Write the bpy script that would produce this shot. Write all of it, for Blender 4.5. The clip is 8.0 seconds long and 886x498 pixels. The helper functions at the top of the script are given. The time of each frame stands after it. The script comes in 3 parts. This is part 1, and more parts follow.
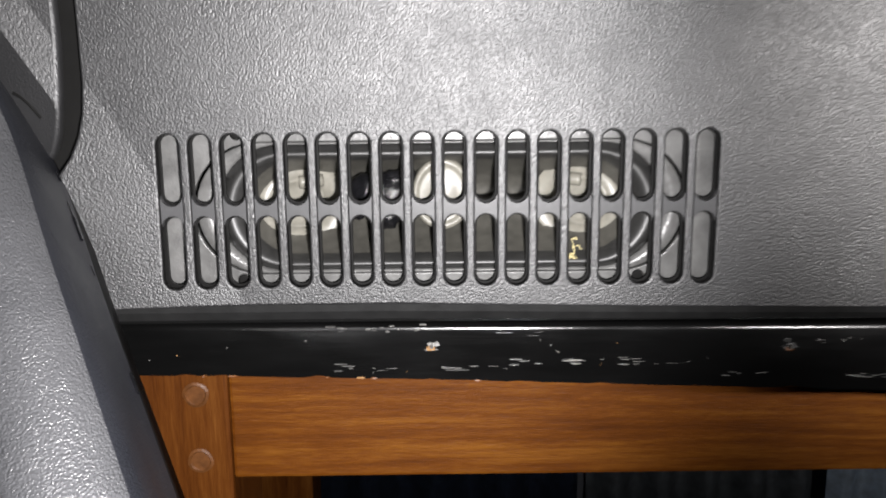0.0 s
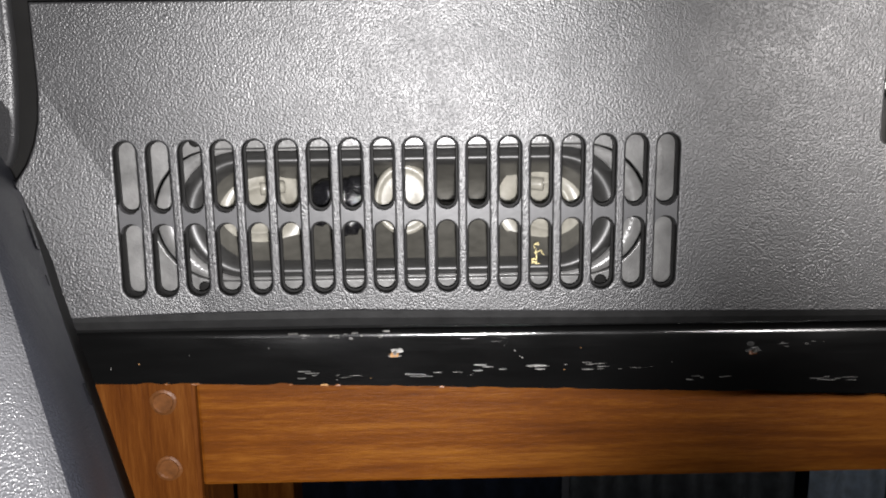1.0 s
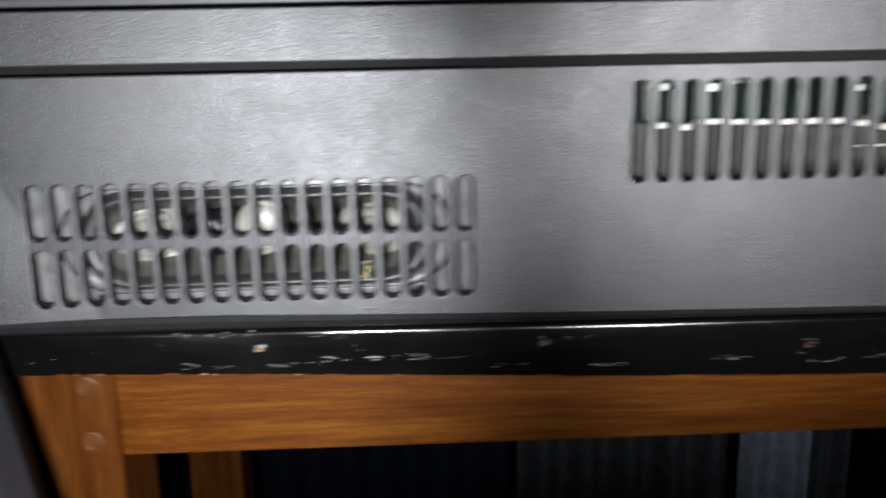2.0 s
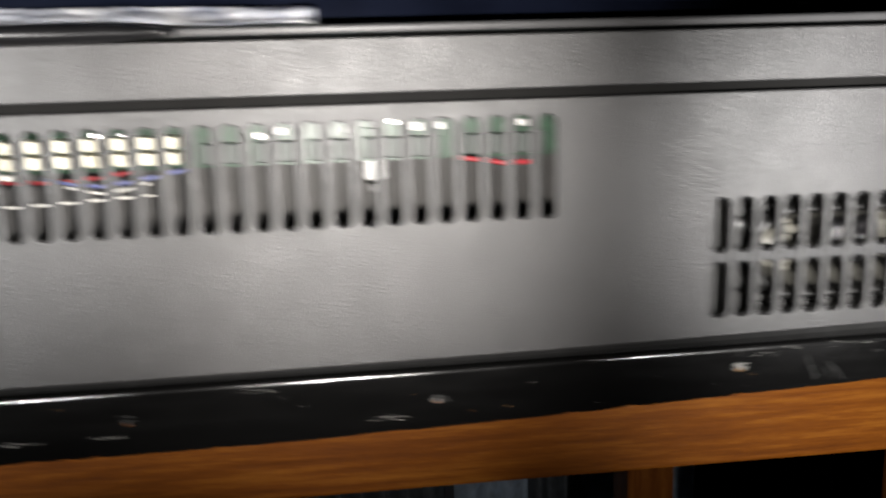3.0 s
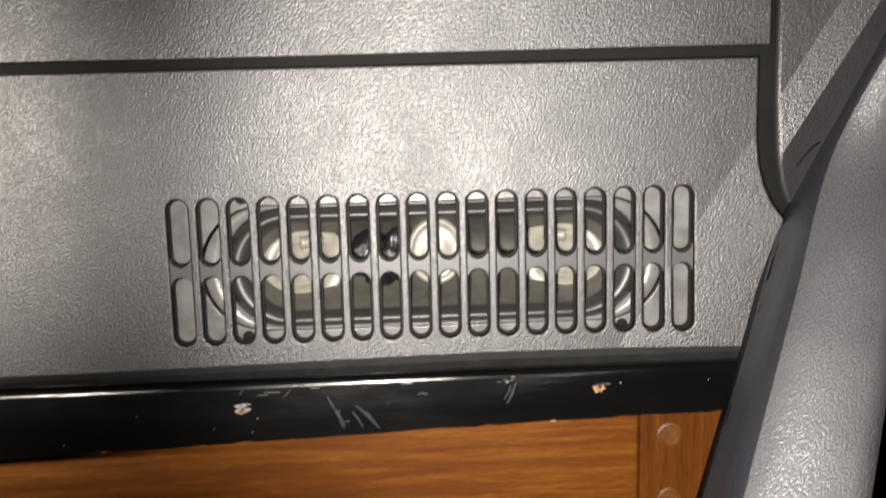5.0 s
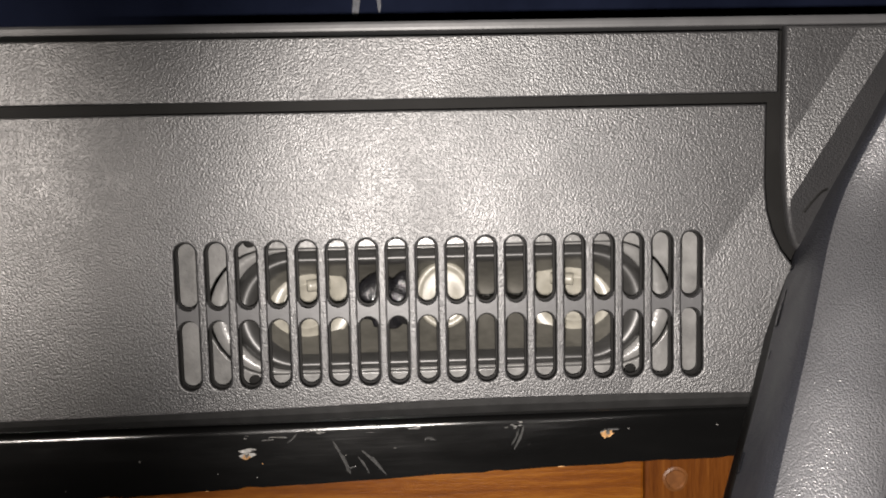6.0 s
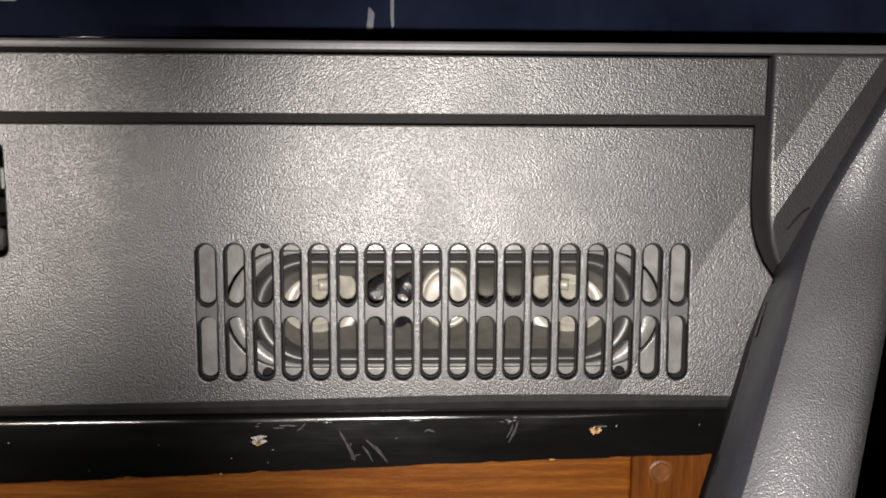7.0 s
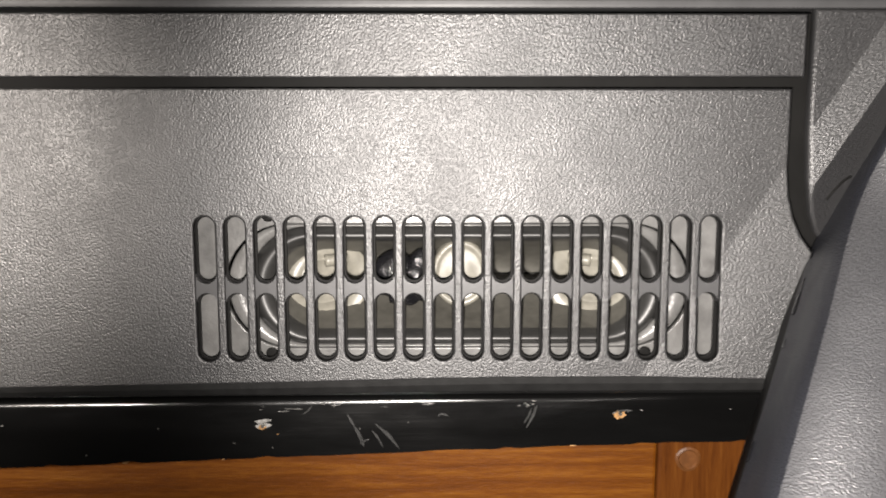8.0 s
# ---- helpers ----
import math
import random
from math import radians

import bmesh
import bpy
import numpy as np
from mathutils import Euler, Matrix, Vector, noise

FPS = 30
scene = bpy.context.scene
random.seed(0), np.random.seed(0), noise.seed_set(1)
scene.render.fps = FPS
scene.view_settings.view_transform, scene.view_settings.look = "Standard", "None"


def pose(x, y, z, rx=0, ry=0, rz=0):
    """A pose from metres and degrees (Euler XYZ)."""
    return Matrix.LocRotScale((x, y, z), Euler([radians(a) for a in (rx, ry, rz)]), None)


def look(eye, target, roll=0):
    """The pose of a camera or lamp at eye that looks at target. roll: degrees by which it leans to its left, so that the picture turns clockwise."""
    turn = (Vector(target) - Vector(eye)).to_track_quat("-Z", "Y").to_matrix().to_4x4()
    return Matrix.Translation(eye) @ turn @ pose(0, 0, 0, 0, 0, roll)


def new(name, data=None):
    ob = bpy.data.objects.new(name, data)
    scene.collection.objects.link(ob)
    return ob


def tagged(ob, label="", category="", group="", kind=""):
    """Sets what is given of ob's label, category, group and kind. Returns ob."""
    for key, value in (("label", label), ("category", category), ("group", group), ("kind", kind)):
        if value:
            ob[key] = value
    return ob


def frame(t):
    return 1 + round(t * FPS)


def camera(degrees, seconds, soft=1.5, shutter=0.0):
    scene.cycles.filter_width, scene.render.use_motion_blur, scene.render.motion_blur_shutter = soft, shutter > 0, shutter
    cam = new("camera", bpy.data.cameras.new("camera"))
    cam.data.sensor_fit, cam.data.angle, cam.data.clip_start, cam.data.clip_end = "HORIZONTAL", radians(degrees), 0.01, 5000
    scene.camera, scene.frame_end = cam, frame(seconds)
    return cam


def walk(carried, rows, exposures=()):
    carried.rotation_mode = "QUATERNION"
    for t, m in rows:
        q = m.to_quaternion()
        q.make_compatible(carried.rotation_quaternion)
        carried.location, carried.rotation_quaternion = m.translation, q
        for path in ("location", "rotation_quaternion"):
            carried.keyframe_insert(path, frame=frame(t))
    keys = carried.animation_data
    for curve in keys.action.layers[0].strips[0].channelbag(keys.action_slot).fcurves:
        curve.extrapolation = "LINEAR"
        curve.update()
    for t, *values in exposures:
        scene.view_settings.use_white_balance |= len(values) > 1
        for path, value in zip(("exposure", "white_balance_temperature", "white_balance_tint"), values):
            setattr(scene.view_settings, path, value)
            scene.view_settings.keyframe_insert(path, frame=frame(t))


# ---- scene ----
from mathutils.bvhtree import BVHTree

cam = camera(53.0, 8.0, soft=1.9, shutter=0.5)
TORCH = 6.0
PATH = [
    (0, (0.068, -0.223, 0.058), (0.076, 1.731, -0.366), -0.6),
    (0.4, (0.072, -0.245, 0.063), (0.135, 1.717, -0.322), -0.6),
    (0.5, (0.070, -0.246, 0.063), (0.158, 1.716, -0.313), -0.5),
    (1, (0.075, -0.222, 0.059), (0.109, 1.733, -0.363), -0.8),
    (1.2, (0.077, -0.222, 0.059), (0.094, 1.734, -0.366), -0.9),
    (2.3, (0.184, -0.292, 0.099), (0.333, 1.638, -0.404), -1.1),
    (2.5, (0.252, -0.289, 0.103), (0.495, 1.639, -0.372), -0.8),
    (2.7, (0.322, -0.275, 0.103), (0.643, 1.626, -0.43), -0.4),
    (2.9, (0.406, -0.261, 0.096), (0.669, 1.652, -0.427), -1.4),
    (3, (0.438, -0.268, 0.086), (0.665, 1.674, -0.335), -1.6),
    (3.1, (0.470, -0.259, 0.083), (0.655, 1.685, -0.336), -1.2),
    (3.3, (0.528, -0.246, 0.072), (0.577, 1.715, -0.317), -1.3),
    (3.4, (0.542, -0.236, 0.066), (0.598, 1.730, -0.291), -1.6),
    (3.5, (0.558, -0.225, 0.057), (0.620, 1.750, -0.258), -1.4),
    (3.6, (0.568, -0.216, 0.052), (0.670, 1.761, -0.236), -0.3),
    (3.7, (0.576, -0.212, 0.054), (0.663, 1.767, -0.213), -0.2),
    (3.9, (0.586, -0.204, 0.052), (0.641, 1.779, -0.201), -1.0),
    (4, (0.594, -0.204, 0.048), (0.611, 1.784, -0.172), -2.0),
    (4.2, (0.603, -0.209, 0.049), (0.65, 1.772, -0.212), -1.9),
    (4.5, (0.625, -0.227, 0.055), (0.639, 1.746, -0.275), -1.9),
    (5, (0.623, -0.237, 0.059), (0.686, 1.741, -0.230), -1.5),
    (5.2, (0.623, -0.232, 0.060), (0.701, 1.752, -0.178), -1.5),
    (6.3, (0.618, -0.237, 0.065), (0.692, 1.750, -0.151), -1.0),
    (6.5, (0.619, -0.238, 0.070), (0.677, 1.743, -0.196), -0.6),
    (7, (0.618, -0.251, 0.072), (0.692, 1.730, -0.194), 0.3),
    (7.5, (0.622, -0.252, 0.071), (0.676, 1.726, -0.219), 0.4),
    (8, (0.621, -0.236, 0.066), (0.645, 1.742, -0.229), 0.0),
]
walk(cam, [(t, look(eye, target, roll)) for t, eye, target, roll in PATH],
     [(0, 0.0, 6450, 12), (0.5, -0.1, 6450, 12), (1.0, 0.05, 6450, 12), (1.2, 0.05, 6450, 12), (2.3, -0.1, 6000, 10), (2.6, -0.1, 6200, 10), (3.0, 0.05, 6500, 10), (3.5, 0.1, 7000, 10), (4.0, 0.0, 7000, 11), (4.5, -0.15, 7000, 13),
      (5.0, 0.08, 6950, 12), (6.5, -0.08, 6850, 13), (7.5, -0.05, 6850, 13), (8, 0.08, 6850, 12)])

# ---- light: the torch of the hand-held phone at its stations along the way ----
world = bpy.data.worlds.new("night")
scene.world = world
world.use_nodes = True
world.node_tree.nodes["Background"].inputs[0].default_value = (0.55, 0.7, 1.0, 1)
world.node_tree.nodes["Background"].inputs[1].default_value = 0.02


def torch(x, y, z, aim, power, tint, cone=62, blend=0.55):
    lamp = bpy.data.lights.new("phone_torch", "SPOT")
    lamp.energy, lamp.color, lamp.shadow_soft_size = power, tint, 0.004
    lamp.spot_size, lamp.spot_blend = radians(cone), blend
    ob = new("phone_torch", lamp)
    ob.matrix_world = look((x, y, z), aim)
    return ob


torch(0.080, -0.214, 0.044, (0.004, 0, 0.024), TORCH, (1.0, 0.985, 0.97), 86, 0.7)
torch(0.254, -0.272, 0.080, (0.258, 0, 0.060), TORCH * 1.25, (1.0, 0.97, 0.94), 57, 1.0)
torch(0.440, -0.250, 0.066, (0.438, 0, 0.050), TORCH * 1.22, (1.0, 0.95, 0.90), 57, 1.0)
torch(0.618, -0.214, 0.046, (0.684, 0, 0.034), TORCH * 1.05, (1.0, 0.97, 0.94), 86, 0.8)


# ---- materials ----
def material(name):
    m = bpy.data.materials.new(name)
    m.use_nodes = True
    return m, m.node_tree, m.node_tree.nodes["Principled BSDF"]


def add(tree, kind, **inputs):
    n = tree.nodes.new(kind)
    for k, v in inputs.items():
        n.inputs[k.replace("_", " ")].default_value = v
    return n


def coords(tree, scale=(1, 1, 1)):
    c = tree.nodes.new("ShaderNodeTexCoord")
    m = add(tree, "ShaderNodeMapping", Scale=scale)
    tree.links.new(c.outputs["Object"], m.inputs["Vector"])
    return m.outputs["Vector"]


def ramp(tree, fac, stops):
    r = tree.nodes.new("ShaderNodeValToRGB")
    while len(r.color_ramp.elements) < len(stops):
        r.color_ramp.elements.new(0.5)
    for e, (p, c) in zip(r.color_ramp.elements, stops):
        e.position, e.color = p, (*c, 1) if len(c) == 3 else c
    tree.links.new(fac, r.inputs["Fac"])
    return r.outputs["Color"]


def noise_tex(tree, vec, scale, detail=3.0, rough=0.5):
    n = add(tree, "ShaderNodeTexNoise", Scale=scale, Detail=detail, Roughness=rough)
    tree.links.new(vec, n.inputs["Vector"])
    return n.outputs["Fac"]


def bump(tree, shader, height, strength, distance):
    b = add(tree, "ShaderNodeBump", Strength=strength, Distance=distance)
    tree.links.new(height, b.inputs["Height"])
    tree.links.new(b.outputs["Normal"], shader.inputs["Normal"])
    return b


def mixf(tree, a, b, op="ADD"):
    m = tree.nodes.new("ShaderNodeMath")
    m.operation = op
    for i, v in enumerate((a, b)):
        if isinstance(v, (int, float)):
            m.inputs[i].default_value = v
        else:
            tree.links.new(v, m.inputs[i])
    return m.outputs[0]


def grained_plastic(name, dark, light, rough, relief, cell=1000.0, gloss=0.5, pebble=1.0):
    """Moulded plastic with a leathery spark-eroded grain."""
    m, t, s = material(name)
    v = coords(t)
    vor = add(t, "ShaderNodeTexVoronoi", Scale=cell)
    vor.feature = "SMOOTH_F1"
    vor.inputs["Smoothness"].default_value = 0.35
    warp = add(t, "ShaderNodeTexNoise", Scale=cell * 0.6, Detail=2.0)
    t.links.new(v, warp.inputs["Vector"])
    ad = t.nodes.new("ShaderNodeVectorMath")
    ad.operation = "MULTIPLY_ADD"
    t.links.new(warp.outputs["Color"], ad.inputs[0])
    ad.inputs[1].default_value = (0.0006, 0.0006, 0.0006)
    t.links.new(v, ad.inputs[2])
    t.links.new(ad.outputs[0], vor.inputs["Vector"])
    fine = noise_tex(t, v, cell * 1.7, 2.0)
    h = mixf(t, mixf(t, fine, 0.4 + (1 - pebble), "MULTIPLY"), mixf(t, vor.outputs["Distance"], pebble, "MULTIPLY"), "SUBTRACT")
    bump(t, s, h, 1.0, relief)
    s.inputs["Specular IOR Level"].default_value = gloss
    big = noise_tex(t, v, 14.0, 5.0, 0.6)
    t.links.new(ramp(t, big, [(0.3, dark), (0.7, light)]), s.inputs["Base Color"])
    t.links.new(ramp(t, noise_tex(t, v, 60.0, 4.0), [(0.3, (rough - .05,) * 3), (0.7, (rough + .06,) * 3)]), s.inputs["Roughness"])
    return m


def plain(name, colour, rough=0.5, metal=0.0, vary=0.15, scale=80.0, relief=0.0001, coat=0.0):
    m, t, s = material(name)
    v = coords(t)
    n = noise_tex(t, v, scale, 5.0, 0.6)
    lo, hi = [tuple(min(1, c * k) for c in colour) for k in (1 - vary, 1 + vary)]
    t.links.new(ramp(t, n, [(0.3, lo), (0.7, hi)]), s.inputs["Base Color"])
    s.inputs["Roughness"].default_value, s.inputs["Metallic"].default_value = rough, metal
    s.inputs["Coat Weight"].default_value = coat
    bump(t, s, noise_tex(t, v, scale * 6, 3.0), 0.5, relief)
    return m


def wood(name, tones, along, rough=0.38):
    m, t, s = material(name)
    sc = {"x": (26, 300, 420), "z": (380, 300, 22)}[along]
    v = coords(t, sc)
    w = noise_tex(t, v, 1.0, 7.0, 0.62)
    f = noise_tex(t, coords(t, tuple(k * 7 for k in sc)), 1.0, 3.0, 0.6)
    big = noise_tex(t, coords(t, tuple(k * 0.28 for k in sc)), 1.0, 4.0, 0.55)
    g = mixf(t, mixf(t, mixf(t, w, 0.62, "MULTIPLY"), mixf(t, f, 0.36, "MULTIPLY")), mixf(t, big, 0.62, "MULTIPLY"))
    t.links.new(ramp(t, g, [(0.58, tones[0]), (0.80, tones[1]), (0.98, tones[2])]), s.inputs["Base Color"])
    s.inputs["Roughness"].default_value = rough
    s.inputs["Coat Weight"].default_value, s.inputs["Coat Roughness"].default_value = 0.06, 0.35
    s.inputs["Specular IOR Level"].default_value = 0.2
    bump(t, s, mixf(t, w, f), 0.5, 0.0003)
    return m


def black_lacquer():
    """Old black gloss paint on a board edge: brush lines, dull rubbed streaks, fine scratches."""
    m, t, s = material("black_gloss_paint")
    st = noise_tex(t, coords(t, (28, 400, 900)), 1.0, 6.0, 0.7)
    patch = noise_tex(t, coords(t, (18, 60, 90)), 1.0, 4.0, 0.6)
    worn = mixf(t, st, patch, "MULTIPLY")
    t.links.new(ramp(t, worn, [(0.42, (0.003, 0.003, 0.003)), (0.50, (0.011, 0.0108, 0.0105)), (0.57, (0.14, 0.135, 0.13))]), s.inputs["Base Color"])
    t.links.new(ramp(t, patch, [(0.3, (0.11,) * 3), (0.75, (0.26,) * 3)]), s.inputs["Roughness"])
    s.inputs["Specular IOR Level"].default_value = 0.9
    bump(t, s, st, 0.25, 0.0002)
    return m


SHELL = grained_plastic("black_grained_plastic", (0.016, 0.016, 0.017), (0.026, 0.0256, 0.0265), 0.45, 0.000120, 1950.0, 1.0, 1.0)
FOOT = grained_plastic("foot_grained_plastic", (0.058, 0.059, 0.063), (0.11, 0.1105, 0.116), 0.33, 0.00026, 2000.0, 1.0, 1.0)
# near-black for the unlit slot walls: their shade is in the colour
SLOT_SHADE = plain("slot_shade_black", (0.006, 0.0058, 0.0056), 0.55)
SLOT_SHADE.node_tree.nodes["Principled BSDF"].inputs["Specular IOR Level"].default_value = 0.12
# recess shade put into colour for grooves and foot; also black screw heads
SHADE_BLACK = plain("matt_black_and_shade", (0.008, 0.0078, 0.0075), 0.65)
SHADE_BLACK.node_tree.nodes["Principled BSDF"].inputs["Specular IOR Level"].default_value = 0.08
# darker copy of the foot plastic: shade on its inner flank, put into colour
FOOT_SHADE = grained_plastic("shaded_foot_plastic", (0.009, 0.0098, 0.0135), (0.018, 0.0192, 0.025), 0.46, 0.00018, 1800.0, 0.5)
SMOOTH = plain("smooth_black_plastic", (0.016, 0.016, 0.017), 0.45)
SKIRT = plain("dull_black_skirt", (0.012, 0.012, 0.012), 0.5, vary=0.3, scale=200)
RIB = plain("satin_grey_plastic", (0.06, 0.06, 0.062), 0.42)
PAINT = black_lacquer()
APRON = wood("stained_hardwood", ((0.075, 0.0195, 0.0018), (0.150, 0.044, 0.0038), (0.25, 0.090, 0.010)), "x", 0.45)
LEGWOOD = wood("stained_hardwood_upright", ((0.062, 0.016, 0.0024), (0.125, 0.038, 0.006), (0.19, 0.068, 0.013)), "z")
PLUG = plain("plug_wood", (0.15, 0.056, 0.016), 0.42, vary=0.3, scale=300)
BARE = plain("bare_splintered_wood", (0.33, 0.18, 0.07), 0.7, vary=0.4, scale=500, relief=0.0004)
SCUFF = plain("scuffed_paint", (0.2, 0.195, 0.185), 0.3, vary=0.6, scale=600, relief=0.0004)
DULL = plain("dulled_paint", (0.018, 0.018, 0.0175), 0.42, vary=0.6, scale=900)
NAIL = plain("steel_nail", (0.5, 0.49, 0.46), 0.3, 1.0, 0.3)
FRAMEGREY = plain("speaker_frame_grey", (0.125, 0.124, 0.121), 0.28, vary=0.3, scale=200, relief=0.0002)
SHIELD = plain("tinned_shield", (0.065, 0.074, 0.069), 0.45, 0.2, 0.25, 90)
RUBBER = plain("rubber_surround", (0.022, 0.0217, 0.021), 0.46, vary=0.25, scale=400, relief=0.00003)
RUBBER.node_tree.nodes["Principled BSDF"].inputs["Specular IOR Level"].default_value = 0.9
CONE = plain("paper_cone", (0.072, 0.069, 0.060), 0.42, vary=0.22, scale=300, relief=0.00008)
CAPMAT = plain("pale_dust_cap", (0.195, 0.186, 0.157), 0.34, vary=0.18, scale=400, relief=0.00006)
BLACKGLUE = plain("black_glue", (0.006, 0.006, 0.007), 0.2, vary=0.4, scale=300, relief=0.0004)
PCB = plain("green_circuit_board", (0.022, 0.06, 0.032), 0.35, vary=0.5, scale=220)
SOLDER = plain("solder", (0.7, 0.7, 0.68), 0.28, 0.9, 0.2)
CREAM = plain("cream_connector", (0.82, 0.78, 0.62), 0.4, vary=0.08)
WHITE = plain("white_component", (0.9, 0.9, 0.88), 0.4, vary=0.05)
STEEL = plain("grey_chassis_steel", (0.04, 0.038, 0.035), 0.5, 0.2, 0.3, 40)
WIREW = plain("white_wire", (0.8, 0.78, 0.72), 0.4)
WIRER = plain("red_wire", (0.4, 0.04, 0.05), 0.4)
WIREB = plain("blue_wire", (0.16, 0.18, 0.4), 0.4)
NAVY = plain("glossy_navy_black_back", (0.0045, 0.006, 0.0125), 0.09, vary=0.4, scale=25, relief=0.00002)
NAVY.node_tree.nodes["Principled BSDF"].inputs["Specular IOR Level"].default_value = 0.06
CLOTH = plain("pale_blue_cloth", (0.5, 0.6, 0.72), 0.85, vary=0.25, scale=60, relief=0.001)
GREYCLOTH = plain("grey_cloth", (0.13, 0.145, 0.16), 0.85, vary=0.25, scale=60, relief=0.001)
DARKCLOTH = plain("dark_blue_cloth", (0.02, 0.03, 0.06), 0.9, vary=0.3, scale=60, relief=0.001)
FILMBLUE = plain("blue_white_film", (0.66, 0.75, 1.0), 0.14, 0.0, 0.55, 70, 0.002, 1.0)
# paler matt colour standing in for torch reflections on the navy gloss
GLINT = plain("painted_glint", (0.02, 0.022, 0.03), 0.5, vary=0.6, scale=900)
CABLE = plain("black_cable_sheath", (0.012, 0.012, 0.013), 0.35)
DUST = plain("yellow_fluff", (0.7, 0.6, 0.3), 0.8)
WALL = plain("dim_wall_paint", (0.35, 0.36, 0.4), 0.8, vary=0.12, scale=5)
FLOOR = plain("dark_floor_tile", (0.06, 0.06, 0.065), 0.5, vary=0.3, scale=9)


# ---- building helpers ----
def mesh_object(name, me, mat, parent=None, label=""):
    me.name = name
    me.materials.clear()
    me.materials.append(mat)
    ob = new(name, me)
    ob.parent = parent
    return tagged(ob, label)


def part(name, bm, mat, parent=None, label="", smooth=False):
    bmesh.ops.recalc_face_normals(bm, faces=bm.faces)
    me = bpy.data.meshes.new(name)
    bm.to_mesh(me)
    bm.free()
    if smooth:
        me.shade_smooth()
    return mesh_object(name, me, mat, parent, label)


def thing(name, at, label, category, group="", kind=""):
    ob = new(name)
    ob.location = at
    ob.empty_display_size = 0.02
    return tagged(ob, label, category, group, kind)


def keep(ob, parent):
    """Parent without moving."""
    ob.parent = parent
    ob.matrix_parent_inverse = Matrix.Translation(parent.location).inverted()
    return ob


def box(bm, lo, hi, bevel=0.0):
    r = bmesh.ops.create_cube(bm, size=1, matrix=Matrix.LocRotScale([(a + b) / 2 for a, b in zip(lo, hi)], None, [b - a for a, b in zip(lo, hi)]))
    if bevel:
        e = list({e for v in r["verts"] for e in v.link_edges})
        bmesh.ops.bevel(bm, geom=e, offset=bevel, segments=2, profile=0.6, affect="EDGES")
    return bm


def cuboid(lo, hi, bevel=0.0):
    return box(bmesh.new(), lo, hi, bevel)


def stadium(cx, z0, z1, w, n=6):
    """Upright slot with round ends, as a closed outline in (x, z)."""
    r = w / 2
    up = [(cx + r * math.cos(a), z1 - r + r * math.sin(a)) for a in [math.pi * i / (2 * n) * 1.0 for i in range(2 * n + 1)]]
    dn = [(cx + r * math.cos(a), z0 + r + r * math.sin(a)) for a in [math.pi + math.pi * i / (2 * n) for i in range(2 * n + 1)]]
    return up + dn


def lying(cx, cz, half, r, n=16):
    """Lying stadium: half its length, and the radius of its ends."""
    s = half - r
    a = [(cx + s + r * math.cos(q), cz + r * math.sin(q)) for q in [-math.pi / 2 + math.pi * i / n for i in range(n + 1)]]
    b = [(cx - s + r * math.cos(q), cz + r * math.sin(q)) for q in [math.pi / 2 + math.pi * i / n for i in range(n + 1)]]
    return a + b


def plate(outer, holes, y0, y1, bevel):
    """A flat plate in the xz plane from y0 back to y1, with holes and rounded edges."""
    cu = bpy.data.curves.new("outline", "CURVE")
    cu.dimensions, cu.fill_mode = "2D", "BOTH"
    cu.extrude = max((y1 - y0) / 2 - bevel, 0.0)
    cu.bevel_depth, cu.bevel_resolution, cu.offset = bevel, 2, -bevel
    for loop in [outer, *holes]:
        sp = cu.splines.new("POLY")
        sp.points.add(len(loop) - 1)
        for p, (x, z) in zip(sp.points, loop):
            p.co = (x, z, 0, 1)
        sp.use_cyclic_u = True
    ob = bpy.data.objects.new("outline", cu)
    scene.collection.objects.link(ob)
    bpy.context.view_layer.update()
    me = bpy.data.meshes.new_from_object(ob.evaluated_get(bpy.context.evaluated_depsgraph_get()))
    bpy.data.objects.remove(ob)
    bm = bmesh.new()
    bm.from_mesh(me)
    bpy.data.meshes.remove(me)
    for v in bm.verts:
        v.co = Vector((v.co.x, (y0 + y1) / 2 - v.co.z, v.co.y))
    bmesh.ops.remove_doubles(bm, verts=bm.verts, dist=1e-6)
    return bm


def crease(bm, p, q, slope, fade=0.02, back=0.0):
    """Fold the plate along the line p q (x, z): what lies outside of it rises towards the back of the room's visitor."""
    d = Vector((q[0] - p[0], 0, q[1] - p[1])).normalized()
    n = Vector((d.z, 0, -d.x))
    if n.x * (1 if p[0] > MID else -1) < 0:
        n = -n
    o = Vector((p[0], 0, p[1]))
    for k in (0, fade, fade + 0.012):
        bmesh.ops.bisect_plane(bm, geom=bm.verts[:] + bm.edges[:] + bm.faces[:], dist=1e-6, plane_co=o + n * k, plane_no=n)
    for v in bm.verts:
        k = (v.co - o).dot(n)
        if k > 0:
            v.co.y -= slope * min(k, fade) - back * min(max(k - fade, 0.0), 0.012)
    return bm


def sweep(loops):
    """Skin a list of closed loops of equal count, with end caps."""
    bm = bmesh.new()
    rows = [[bm.verts.new(p) for p in l] for l in loops]
    for a, b in zip(rows, rows[1:]):
        for i in range(len(a)):
            bm.faces.new((a[i], a[(i + 1) % len(a)], b[(i + 1) % len(a)], b[i]))
    bm.faces.new(rows[0])
    bm.faces.new(rows[-1])
    return bm


